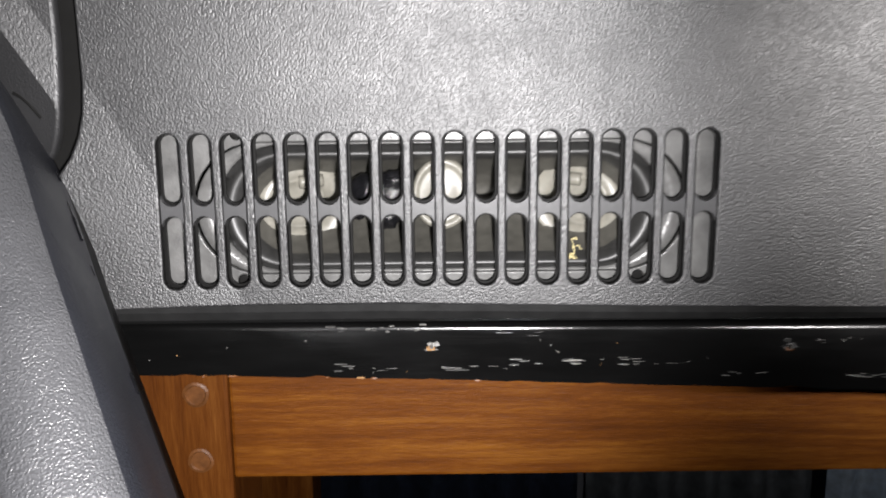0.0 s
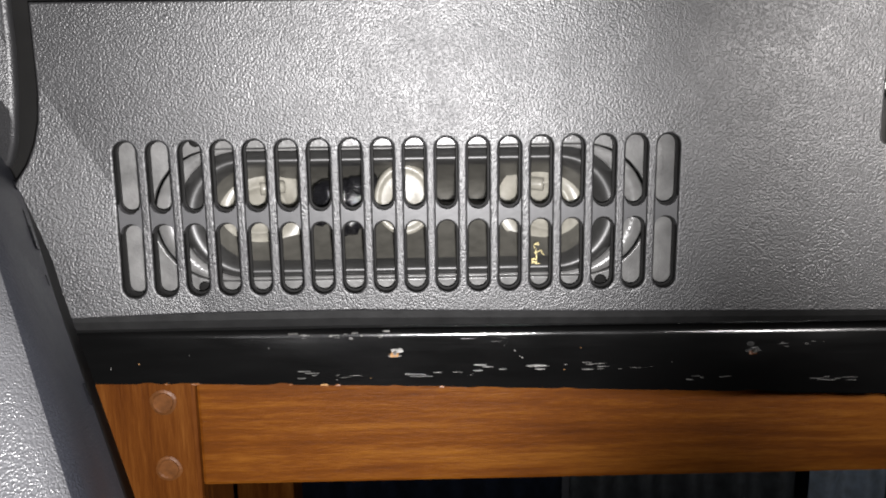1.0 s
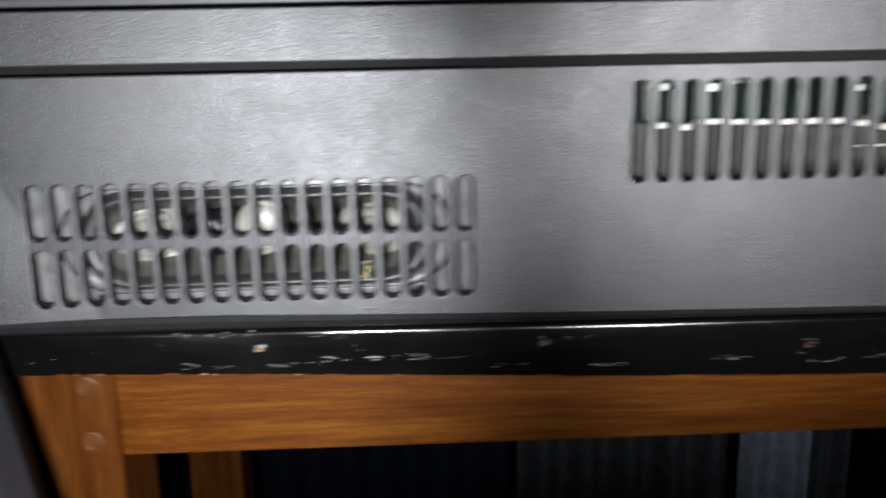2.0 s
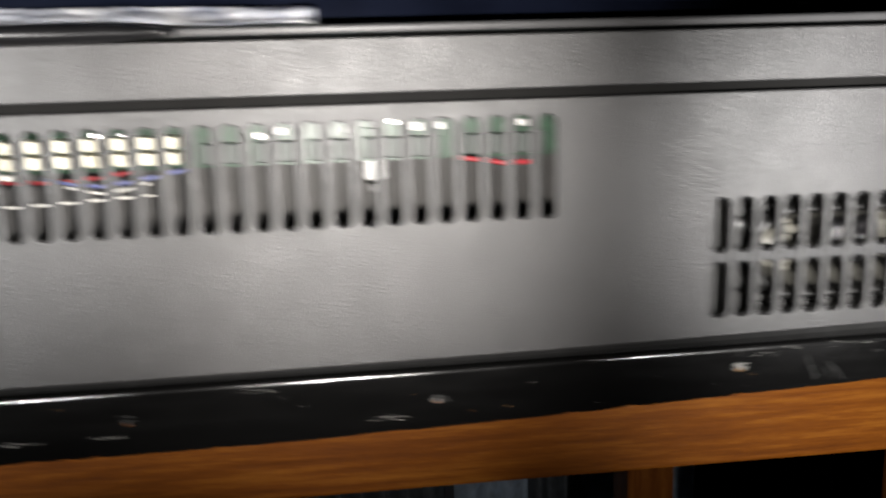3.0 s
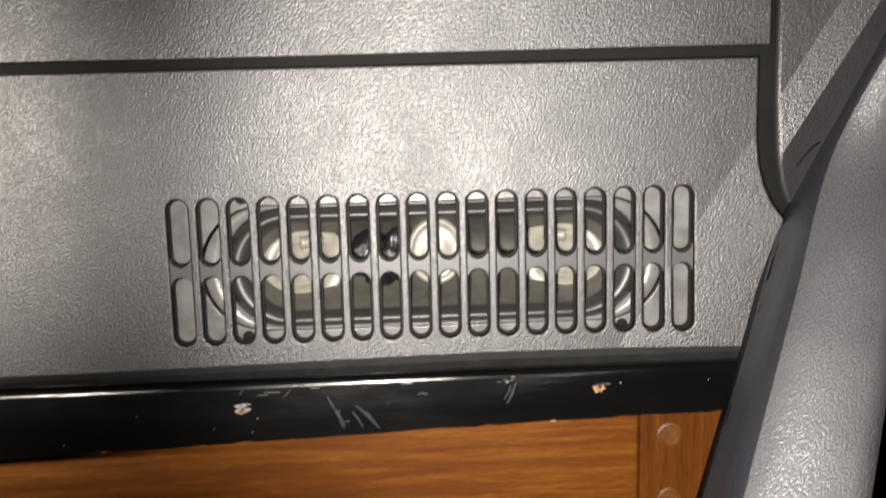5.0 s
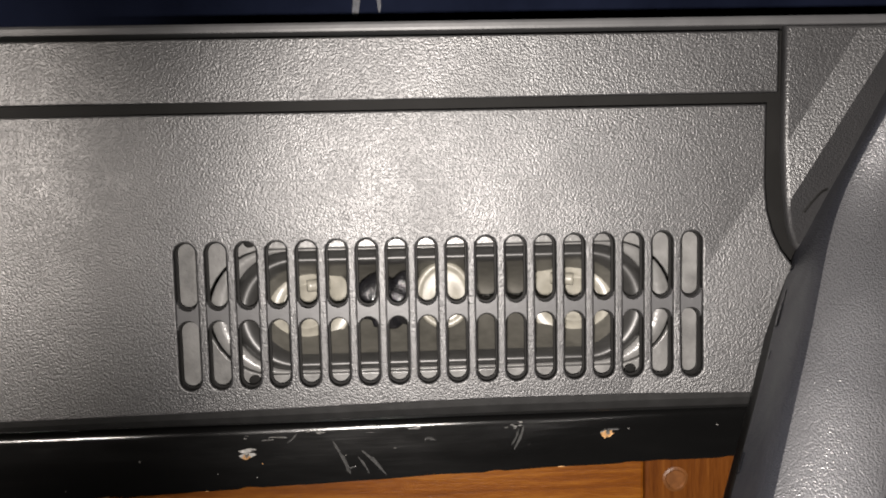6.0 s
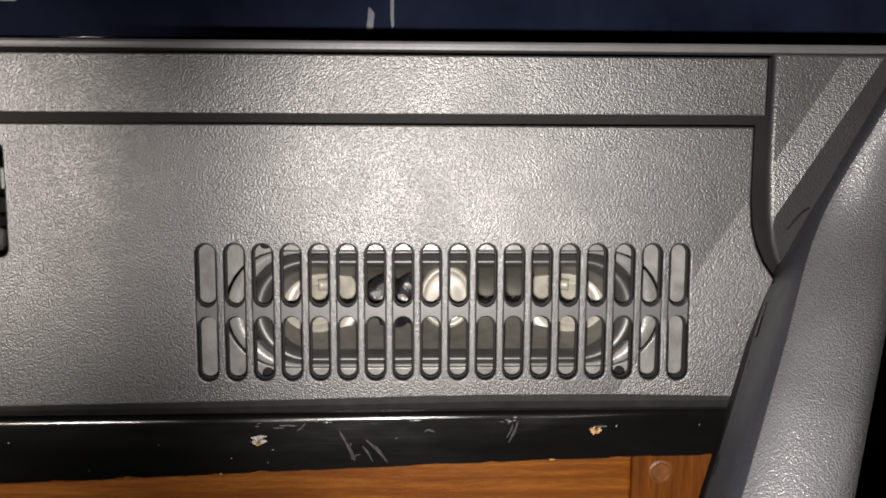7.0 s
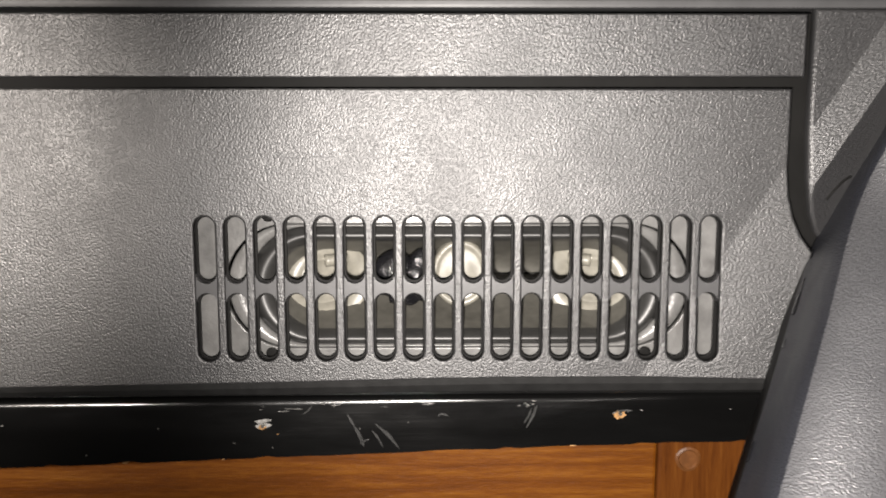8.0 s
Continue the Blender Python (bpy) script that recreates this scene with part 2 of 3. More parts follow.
def tube(points, r, sides=8):
    pts = [Vector(p) for p in points]
    loops = []
    for i, p in enumerate(pts):
        d = (pts[min(i + 1, len(pts) - 1)] - pts[max(i - 1, 0)]).normalized()
        u = d.orthogonal().normalized() if abs(d.z) > 0.9 else d.cross(Vector((0, 0, 1))).normalized()
        w = d.cross(u)
        loops.append([p + r * (math.cos(2 * math.pi * k / sides) * u + math.sin(2 * math.pi * k / sides) * w) for k in range(sides)])
    return sweep(loops)


def smooth_path(points, n=10):
    """Points of a Catmull-Rom line through the given ones."""
    p = [Vector(q) for q in points]
    p = [2 * p[0] - p[1], *p, 2 * p[-1] - p[-2]]
    out = []
    for a, b, c, d in zip(p, p[1:], p[2:], p[3:]):
        for i in range(n):
            t = i / n
            out.append(0.5 * ((2 * b) + (c - a) * t + (2 * a - 5 * b + 4 * c - d) * t * t + (3 * b - a - 3 * c + d) * t ** 3))
    return out + [p[-2]]


def shard(rng, cx, cz, w, h, y, n=9, thick=0.0004):
    """A thin ragged flake on an upright face at depth y."""
    ring = []
    for i in range(n):
        a = 2 * math.pi * i / n
        k = rng.uniform(0.55, 1.0)
        ring.append((cx + w / 2 * k * math.cos(a), cz + h / 2 * k * math.sin(a)))
    return sweep([[(x, y + 0.001, z) for x, z in ring], [(x, y - thick * rng.uniform(0.4, 1.2), z) for x, z in ring]])


# ---- room ----
P = 0.008                    # pitch of the grille slots
MID = 43.5 * P               # middle of the set
TABLE = -0.0135              # top of the table
GROUND = TABLE - 0.74


def slab(name, lo, hi, mat, label, category):
    return tagged(part(name, cuboid(lo, hi), mat), label, category, kind="structure")


slab("floor", (-0.9, -1.1, GROUND - 0.1), (1.6, 1.25, GROUND), FLOOR, "dark tiled floor in a dim room", "floor")
slab("ceiling", (-1.0, -1.2, 1.20), (1.7, 1.35, 1.30), WALL, "plain ceiling in shadow", "ceiling")
slab("wall_north", (-0.9, 1.25, GROUND), (1.6, 1.35, 1.20), WALL, "plain painted wall in shadow", "wall")
slab("wall_south", (-0.9, -1.2, GROUND), (1.6, -1.1, 1.20), WALL, "plain painted wall in shadow", "wall")
slab("wall_west", (-1.0, -1.2, GROUND), (-0.9, 1.35, 1.20), WALL, "plain painted wall in shadow", "wall")
slab("wall_east", (1.6, -1.2, GROUND), (1.7, 1.35, 1.20), WALL, "plain painted wall in shadow", "wall")

# ---- table ----


def edge(x):
    """Rear face of the table top, which bows out a little in the middle."""
    return 0.014 - 0.008 * max(0.0, 1 - ((x - MID) / 0.37) ** 2)


def under(x):
    """Lower arris of the table top, thicker in the middle."""
    return -0.0293 - 0.0068 * max(0.0, 1 - ((x - MID) / 0.37) ** 2) ** 2.1


AY = 0.070                   # rear face of the apron
rng = random.Random(4)
speck = random.Random(21)
table = thing("table", (MID, 0.36, GROUND), "brown hardwood table with a chipped black-painted top", "table")


def board_top():
    """Black board with a softly worn upper arris and a ragged lower one."""
    x0, x1, y1 = -0.085, 0.781, 0.582
    bm = bmesh.new()
    rows = []
    n = 520
    for i in range(n + 1):
        x = x0 + (x1 - x0) * i / n
        e, z0 = edge(x), under(x)
        j = noise.noise((x * 60, 3.0, 0)) * 0.0003
        chip = max(0.0, noise.noise((x * 130, 7.7, 0)) - 0.25) * 0.0014
        wob = noise.noise((x * 22, 1.7, 0)) * 0.0003
        r = 0.0022 + wob * 0.6
        arris = [(e + r - r * math.cos(q), TABLE - r + r * math.sin(q)) for q in [math.pi / 2 * (1 - k / 8) for k in range(9)]]
        prof = [(y1, TABLE), *arris, (e, TABLE - 0.010), (e + 0.0002, z0 + 0.0005 + chip + j), (e + 0.0020 + chip, z0 + chip * 0.3), (y1, z0)]
        rows.append([bm.verts.new((x, y, z)) for y, z in prof])
    for a, b in zip(rows, rows[1:]):
        for k in range(len(a)):
            bm.faces.new((a[k], a[(k + 1) % len(a)], b[(k + 1) % len(a)], b[k]))
    bm.faces.new(rows[0])
    bm.faces.new(rows[-1])
    return bm


top = keep(part("tabletop", board_top(), PAINT, label="black gloss-painted board, chipped along its edge"), table)
top.data.shade_smooth()
top.data.set_sharp_from_angle(angle=radians(35))
top.matrix_parent_inverse = Matrix.Translation(table.location).inverted()


for name, lo, hi, lab in (("apron", (-0.006, AY, -0.0882), (0.702, AY + 0.02, -0.0290), "stained hardwood rail with visible grain"),
                          ("apron", (-0.006, 0.522, -0.0882), (0.702, 0.542, -0.0290), "")):
    keep(part(name, cuboid(lo, hi, 0.0012), APRON, label=lab), table)
for x0 in (-0.006, 0.702):
    side = cuboid((x0 - 0.032 if x0 < 0 else x0 + 0.010, AY + 0.046, -0.0882), (x0 - 0.012 if x0 < 0 else x0 + 0.030, 0.498, -0.0290), 0.001)
    keep(part("apron", side, APRON), table)
for lx, ly in ((-0.052, AY - 0.0012), (-0.084, 0.448), (0.702, AY - 0.0012), (0.702, 0.500)):
    keep(part("leg", cuboid((lx, ly, GROUND), (lx + 0.046, ly + 0.046, -0.0290), 0.0015), LEGWOOD, label="square stained hardwood leg"), table)
for px in (-0.0172, 0.7130):
    for pz in (-0.0562, -0.0808):
        n = 18
        rings = []
        for r, y in ((0.0046, 0.0004), (0.0046, -0.0004), (0.0037, -0.0007), (0.0032, -0.0002)):
            rings.append([(px + r * (1 + 0.06 * math.sin(3 * 2 * math.pi * k / n + pz * 900)) * math.cos(2 * math.pi * k / n), AY - 0.0012 + y, pz + r * math.sin(2 * math.pi * k / n)) for k in range(n)])
        keep(part("screw_plug", sweep(rings), PLUG, label="round wooden plug over a screw"), table)

# nails driven into the board edge, each in a torn patch of paint
for x, z, s, bright in ((0.0655, -0.0203, 1.0, 1), (0.1635, -0.0207, 0.9, 0), (0.2555, -0.0235, 0.7, 0), (0.368, -0.0245, 0.7, 0), (0.467, -0.0245, 0.8, 0), (0.5725, -0.0217, 1.0, 1), (0.6755, -0.0196, 1.05, 2)):
    flakes = [shard(rng, x + rng.gauss(0, 0.0011), z + rng.gauss(0.0006, 0.0007), 0.0050 * s * rng.uniform(.3, 1.1), 0.0016 * s * rng.uniform(.3, 1.1), edge(x), 9, 0.00022) for _ in range(6)]
    for f in flakes:
        keep(part("paint_flake", f, SCUFF if bright == 1 else DULL), table)
    keep(part("torn_wood", shard(rng, x - 0.0002, z - 0.0003, (0.0044 if bright == 2 else 0.0028) * s, (0.0028 if bright == 2 else 0.0018) * s, edge(x), 17, 0.0005), BARE if bright else PLUG, label="bare wood torn open round a nail"), table)
    bm = bmesh.new()
    bmesh.ops.create_cone(bm, cap_ends=True, segments=10, radius1=0.0007 * s, radius2=0.0005 * s, depth=0.002, matrix=Matrix.LocRotScale((x, edge(x) - 0.0004, z + 0.0003), Euler((radians(90), 0, 0)), None))
    keep(part("nail", bm, NAIL), table)

# rubbed streaks and scratches in the paint
STREAKS = [(0.045, -0.0152, 0.012, 0.0012), (0.058, -0.0150, 0.010, 0.0016), (0.100, -0.0245, 0.020, 0.0010), (0.116, -0.0242, 0.022, 0.0013),
           (0.078, -0.0262, 0.020, 0.0006), (0.048, -0.0265, 0.016, 0.0006), (0.128, -0.0252, 0.02, 0.0007), (0.090, -0.0165, 0.02, 0.0005),
           (0.175, -0.0185, 0.008, 0.0006), (0.188, -0.0285, 0.012, 0.0006), (0.152, -0.0285, 0.010, 0.0006), (0.23, -0.0275, 0.012, 0.0009), (0.262, -0.0295, 0.01, 0.0008),
           (0.285, -0.0285, 0.014, 0.0006), (0.33, -0.0292, 0.02, 0.0009), (0.36, -0.029, 0.016, 0.0007), (0.41, -0.017, 0.01, 0.0006), (0.452, -0.029, 0.01, 0.001),
           (0.575, -0.0165, 0.02, 0.0006), (0.61, -0.0158, 0.018, 0.0008), (0.648, -0.0165, 0.004, 0.0013), (0.59, -0.0155, 0.006, 0.0008)]
for x, z, w, h in STREAKS:
    for k in range(8):
        f = shard(rng, x + rng.uniform(-.6, .6) * w, z + rng.gauss(0, 0.0005), w * rng.uniform(.05, .32) + 0.0003, h * rng.uniform(.08, .28), edge(x), 11, 0.0002)
        keep(part("paint_scratch", f, SCUFF), table)
def stroke(x, z, dx, dz, w):
    """A thin tapered scrape in the paint, a little uneven along its edges."""
    n = 14
    side = Vector((-dz, 0, dx)).normalized()
    a, b = [], []
    for k in range(n + 1):
        u = k / n
        c = Vector((x + dx * u, 0, z + dz * u)) + side * 0.0003 * math.sin(u * 3.0)
        h = w * (0.25 + math.sin(math.pi * u) ** 0.6) * rng.uniform(0.5, 1.0) / 2
        a.append(c + side * h)
        b.append(c - side * h)
    loop = a + b[::-1]
    return sweep([[(p.x, edge(p.x) + 0.0008, p.z) for p in loop], [(p.x, edge(p.x) - 0.00006, p.z) for p in loop]])


for x, z, dx, dz, w in ((0.5965, -0.0185, 0.0042, -0.0095, 0.0007), (0.5990, -0.0225, 0.0022, -0.0060, 0.0005), (0.6000, -0.0275, 0.0028, 0.0012, 0.0004), (0.6035, -0.0235, 0.0030, -0.0050, 0.0006),
                        (0.6045, -0.0215, 0.0068, -0.0075, 0.0008), (0.6075, -0.0235, 0.0030, -0.0050, 0.0004), (0.6512, -0.0165, -0.0030, -0.0068, 0.0008), (0.6496, -0.0175, -0.0022, -0.0045, 0.0005),
                        (0.5865, -0.0158, -0.0028, -0.0026, 0.0005), (0.6225, -0.0190, 0.0030, -0.0005, 0.0006), (0.6225, -0.0196, 0.0016, 0.0008, 0.0005)):
    keep(part("paint_scratch", stroke(x, z, dx, dz, w), DULL), table)
for _ in range(11):          # bare flecks along the lower arris
    x = rng.choice((rng.uniform(0.53, 0.66), rng.uniform(0.40, 0.70), rng.uniform(0.0, 0.12)))
    keep(part("paint_flake", shard(rng, x, under(x) + 0.0006, rng.uniform(0.001, 0.0036), rng.uniform(0.0003, 0.0008), edge(x) + 0.0003, 9, 0.0002), PLUG if rng.random() < .6 else BARE), table)

for _ in range(34):          # specks of dust and pinprick chips on the gloss paint
    x, r = speck.uniform(-0.02, 0.71), speck.uniform(0.00012, 0.0003)
    keep(part("paint_fleck", shard(speck, x, speck.uniform(under(x) + 0.002, TABLE - 0.004), r * 2.4, r * 2, edge(x), 7, 0.0002), SCUFF if speck.random() < .7 else BARE), table)

# ---- television ----
tv = thing("television", (MID, 0.06, TABLE), "black grained plastic back of a flat television on the table", "television")


def tvpart(name, bm, mat, label="", smooth=False):
    return keep(part(name, bm, mat, label=label, smooth=smooth), tv)


def mirror(outline):
    return [(2 * MID - x, z) for x, z in reversed(outline)]


BASE = -0.005
RIGHT = [(0.7157, 0.0733), (0.7157, 0.0520), (0.7162, 0.0450), (0.7176, 0.0392), (0.7198, 0.0342), (0.7228, 0.0300), (0.731, 0.020), (0.760, 0.004), (0.765, BASE)]


def hem(x):
    """Lower edge of the cover, which sags a little towards the middle."""
    return BASE - 0.0037 * max(0.0, 1 - ((x - MID) / 0.29) ** 2)


def skirt_rows():
    prof = [(0.0005, -0.0046), (0.0010, -0.0070), (0.0022, -0.0094), (0.0056, -0.0112), (0.0260, -0.0122), (0.0300, TABLE), (0.112, TABLE), (0.112, 0.0), (0.0045, -0.0035)]
    rows = []
    for k in range(41):
        x = -0.105 + 0.905 * k / 40
        f = (hem(x) - TABLE) / (BASE - TABLE)
        rows.append([(x, y, TABLE + (z - TABLE) * f if z < -0.0040 else z) for y, z in prof])
    return rows


cover_outline = RIGHT + [(MID + 0.29 - 0.58 * k / 40, hem(MID + 0.29 - 0.58 * k / 40)) for k in range(41)] + mirror(RIGHT)
holes = []
for g in (0, 70):
    for i in range(18):
        holes.append(stadium((g + i) * P, -0.0002, 0.0396, 0.0057))
for i in range(24, 64):
    holes.append(stadium(24 * P + (i - 24) * 0.00797, 0.0360, 0.0682, 0.0049))
bm = plate(cover_outline, holes, 0.0, 0.0027, 0.0006)
for s in (1, -1):
    a, b = (0.7050, 0.0375), (0.7410, 0.0940)
    if s < 0:
        a, b = (2 * MID - a[0], a[1]), (2 * MID - b[0], b[1])
    crease(bm, a, b, 0.10, 0.03)
cover = tvpart("rear_cover", bm, SHELL, "grained black plastic cover pierced by rows of slots")
cover.data.materials.append(SLOT_SHADE)
# slot walls and rear faces take the painted shade colour
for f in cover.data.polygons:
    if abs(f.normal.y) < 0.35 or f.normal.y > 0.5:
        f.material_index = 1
# added liner with narrower holes: a dark shade rim inside every slot
for g in (0, 70):
    x0, x1 = (g - 0.75) * P, (g + 17.75) * P
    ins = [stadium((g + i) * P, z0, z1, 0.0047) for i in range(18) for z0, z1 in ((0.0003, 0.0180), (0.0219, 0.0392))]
    tvpart("slot_shade_liner", plate([(x0, -0.003), (x1, -0.003), (x1, 0.043), (x0, 0.043)], ins, 0.0028, 0.0035, 0.0002), SLOT_SHADE, "added black liner that stands in for shade round the slots")

strip = [(0.7188, 0.0762), (0.7188, 0.0925), (2 * MID - 0.7188, 0.0925), (2 * MID - 0.7188, 0.0762)]
tvpart("upper_strip", plate(strip, [], 0.0002, 0.003, 0.0005), SHELL, "grained plastic band above the cover")
for s in (1, -1):
    o = [(0.7203, 0.0936), (0.7203, 0.0500), (0.7208, 0.0452), (0.7222, 0.0400), (0.7245, 0.0350), (0.7275, 0.0315), (0.737, 0.022), (0.80, 0.022), (0.815, 0.0936)]
    a, b = (0.7050, 0.0375), (0.7410, 0.0940)
    if s < 0:
        o, a, b = mirror(o), (2 * MID - a[0], a[1]), (2 * MID - b[0], b[1])
    bm = plate(o, [], -0.0008, 0.003, 0.0011)
    crease(bm, a, b, 0.24, 0.0085, 0.4)
    surface = BVHTree.FromBMesh(bm)
    line = []
    for x, z in ((0.7262, 0.0440), (0.7285, 0.0468), (0.7310, 0.0492), (0.7330, 0.0502)):
        hit = surface.ray_cast(Vector((x if s > 0 else 2 * MID - x, -0.2, z)), Vector((0, 1, 0)))[0]
        if hit:
            line.append(hit)
    tvpart("corner_shell", bm, SHELL, "grained plastic corner of the rear shell")
    if len(line) > 1:
        tvpart("moulded_notch", tube(smooth_path(line, 4), 0.0004, 6), SHADE_BLACK, "short dark notch in the shell")
# the lip over the cover, the ledge behind it and the floor of the grooves
tvpart("top_lip", cuboid((-0.118, -0.0010, 0.0937), (0.814, 0.0280, 0.0962), 0.0008), RIB, "satin plastic lip")
# groove floor darker than the shell, its shade painted in
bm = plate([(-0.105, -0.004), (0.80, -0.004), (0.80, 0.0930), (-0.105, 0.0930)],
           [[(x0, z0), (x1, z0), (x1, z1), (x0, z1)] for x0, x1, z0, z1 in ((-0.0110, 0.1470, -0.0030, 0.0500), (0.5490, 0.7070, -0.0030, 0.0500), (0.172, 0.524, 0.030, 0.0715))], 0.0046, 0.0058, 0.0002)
tvpart("groove_floor", bm, SHADE_BLACK, "groove floor blackened to carry the shade between the parts")
tvpart("bottom_skirt", sweep(skirt_rows()), SKIRT, "smooth black underside")
tvpart("chassis", cuboid((-0.115, 0.112, TABLE), (0.811, 0.120, 0.46), 0.002), STEEL, "dark steel chassis plate")
tvpart("screen_frame", cuboid((-0.135, 0.121, TABLE + 0.002), (0.831, 0.140, 0.53), 0.004), SMOOTH, "black bezel round the screen")
for x in (-0.108, 0.800):
    tvpart("side_wall", cuboid((x, 0.0046, -0.004), (x + 0.004, 0.112, 0.0935)), SMOOTH)
bm = plate([(-0.118, 0.0964), (0.814, 0.0964), (0.814, 0.50), (-0.118, 0.50)], [], 0.0280, 0.112, 0.003)
tvpart("back_panel", bm, NAVY, "glossy navy-black upper back")
tvpart("back_seam", cuboid((-0.11, 0.0272, 0.1096), (0.50, 0.0290, 0.1103), 0.0003), RIB, "thin raised seam")


for k in range(9):           # faint rubbed line along the cover
    x = 0.572 + 0.0105 * k
    f = shard(rng, x, 0.0553 + rng.gauss(0, 0.00015), 0.009, 0.0005, 0.0, 11, 0.00008)
    tvpart("rub_mark", f, RIB)


# glints on the upper back, painted as thin grey patches
for x, z, w, h in ((0.606, 0.1045, 0.0030, 0.010), (0.6125, 0.1075, 0.0016, 0.016), (0.598, 0.1010, 0.006, 0.0014), (0.253, 0.1030, 0.003, 0.007), (0.259, 0.1055, 0.0012, 0.008), (0.105, 0.1015, 0.008, 0.0012)):
    tvpart("back_glint", shard(rng, x, z, w, h, 0.0280, 13, 0.00006), GLINT, "painted glint on the glossy back")


# feet: swept arms that reach back over the table edge
def foot(s):
    def X(x):
        return x if s > 0 else 2 * MID - x
    a, d = Vector((0.7265, 0.004, 0.0345)), Vector((-0.035, -0.05, -0.046))
    loops = []
    spine = smooth_path([a + Vector((0.038, -0.002, 0.072)), a + Vector((0.0145, -0.001, 0.0275)), a + d * 0.05, a + d * 0.7, a + d * 1.6, a + d * 2.6], 7)
    for i, c in enumerate(spine):
        t = i / len(spine)
        w = 0.0435 + 0.003 * t
        sec = [(0.0045, 0.0150, -0.0030), (0.0, 0.0, 0.0), (0.0006, -0.0020, 0.0016), (0.0010, -0.0085, 0.0070), (0.0018, -0.0150, 0.0124),
               (0.0036, -0.0180, 0.0152), (0.0085, -0.0196, 0.0184), (0.0155, -0.0188, 0.0212), (w * .58, -0.0150, 0.0232), (w * .76, -0.0085, 0.0244), (w * .86, 0.002, 0.0240), (w * .84, 0.020, 0.010)]
        loops.append([(X(c.x + u), c.y + v, c.z + q) for u, v, q in sec])
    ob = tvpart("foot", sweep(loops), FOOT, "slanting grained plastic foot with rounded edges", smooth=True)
    ob.data.materials.append(FOOT_SHADE)
    ob.data.materials.append(SHADE_BLACK)
    # shade painted by face: inner flank darker, rear faces near black
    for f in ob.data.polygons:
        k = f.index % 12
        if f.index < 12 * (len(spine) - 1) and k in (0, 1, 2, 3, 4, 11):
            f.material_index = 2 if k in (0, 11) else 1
    for k, t in enumerate((0.10, 0.24, 0.31, 0.52, 0.93)):
        c = a + d * t
        bm = tube([(X(c.x + 0.0006), c.y - 0.0003, c.z + 0.0006), (X((c + d * (0.04 + 0.03 * (k % 3))).x + 0.0006), (c + d * (0.04 + 0.03 * (k % 3))).y - 0.0003, (c + d * (0.04 + 0.03 * (k % 3))).z + 0.0006)], 0.0004 if k % 2 else 0.0007, 6)
        tvpart("foot_clip", bm, BLACKGLUE, "small glossy black clip")


foot(1)
foot(-1)


# crossbars behind the grille slots
def crossbar_mesh():
    h, r = 0.0030, 0.0029
    zl, zu = 0.0200 - 0.0012, 0.0200 + 0.0012
    pts = [(-h, zl - r), *[(-r * math.cos(q), zl - r + r * math.sin(q) * 1.0) for q in [math.pi * i / 10 for i in range(11)]], (h, zl - r)]
    pts += [(h, zu + r), *[(r * math.cos(q), zu + r - r * math.sin(q)) for q in [math.pi * i / 10 for i in range(11)]], (-h, zu + r)]
    bm = sweep([[(x, 0.0006, z) for x, z in pts], [(x, 0.0027, z) for x, z in pts]])
    bmesh.ops.triangulate(bm, faces=[f for f in bm.faces if len(f.verts) > 4])
    bmesh.ops.recalc_face_normals(bm, faces=bm.faces)
    me = bpy.data.meshes.new("crossbar")
    bm.to_mesh(me)
    bm.free()
    me.materials.append(RIB)
    return me


BAR = crossbar_mesh()
for g in (0, 70):
    for i in range(18):
        ob = keep(new("crossbar", BAR), tv)
        ob.location = Vector(((g + i) * P, 0, 0))


# ---- loudspeakers behind the grilles ----
def ring(cx, prof, n=22):
    """Skin lying stadiums: (half length, end radius, depth) from outside to inside."""
    bm = bmesh.new()
    rows = [[bm.verts.new((x, y, z)) for x, z in lying(cx, 0.0192, h, r, n)] for h, r, y in prof]
    for a, b in zip(rows, rows[1:]):
        for i in range(len(a)):
            bm.faces.new((a[i], a[(i + 1) % len(a)], b[(i + 1) % len(a)], b[i]))
    return bm


def disc(cx, cz, prof, n=36, close=True):
    bm = bmesh.new()
    rows = [[bm.verts.new((cx + r * math.cos(2 * math.pi * k / n), y, cz + r * math.sin(2 * math.pi * k / n))) for k in range(n)] for r, y in prof]
    for a, b in zip(rows, rows[1:]):
        for i in range(n):
            bm.faces.new((a[i], a[(i + 1) % n], b[(i + 1) % n], b[i]))
    if close:
        bm.faces.new(rows[-1])
    return bm


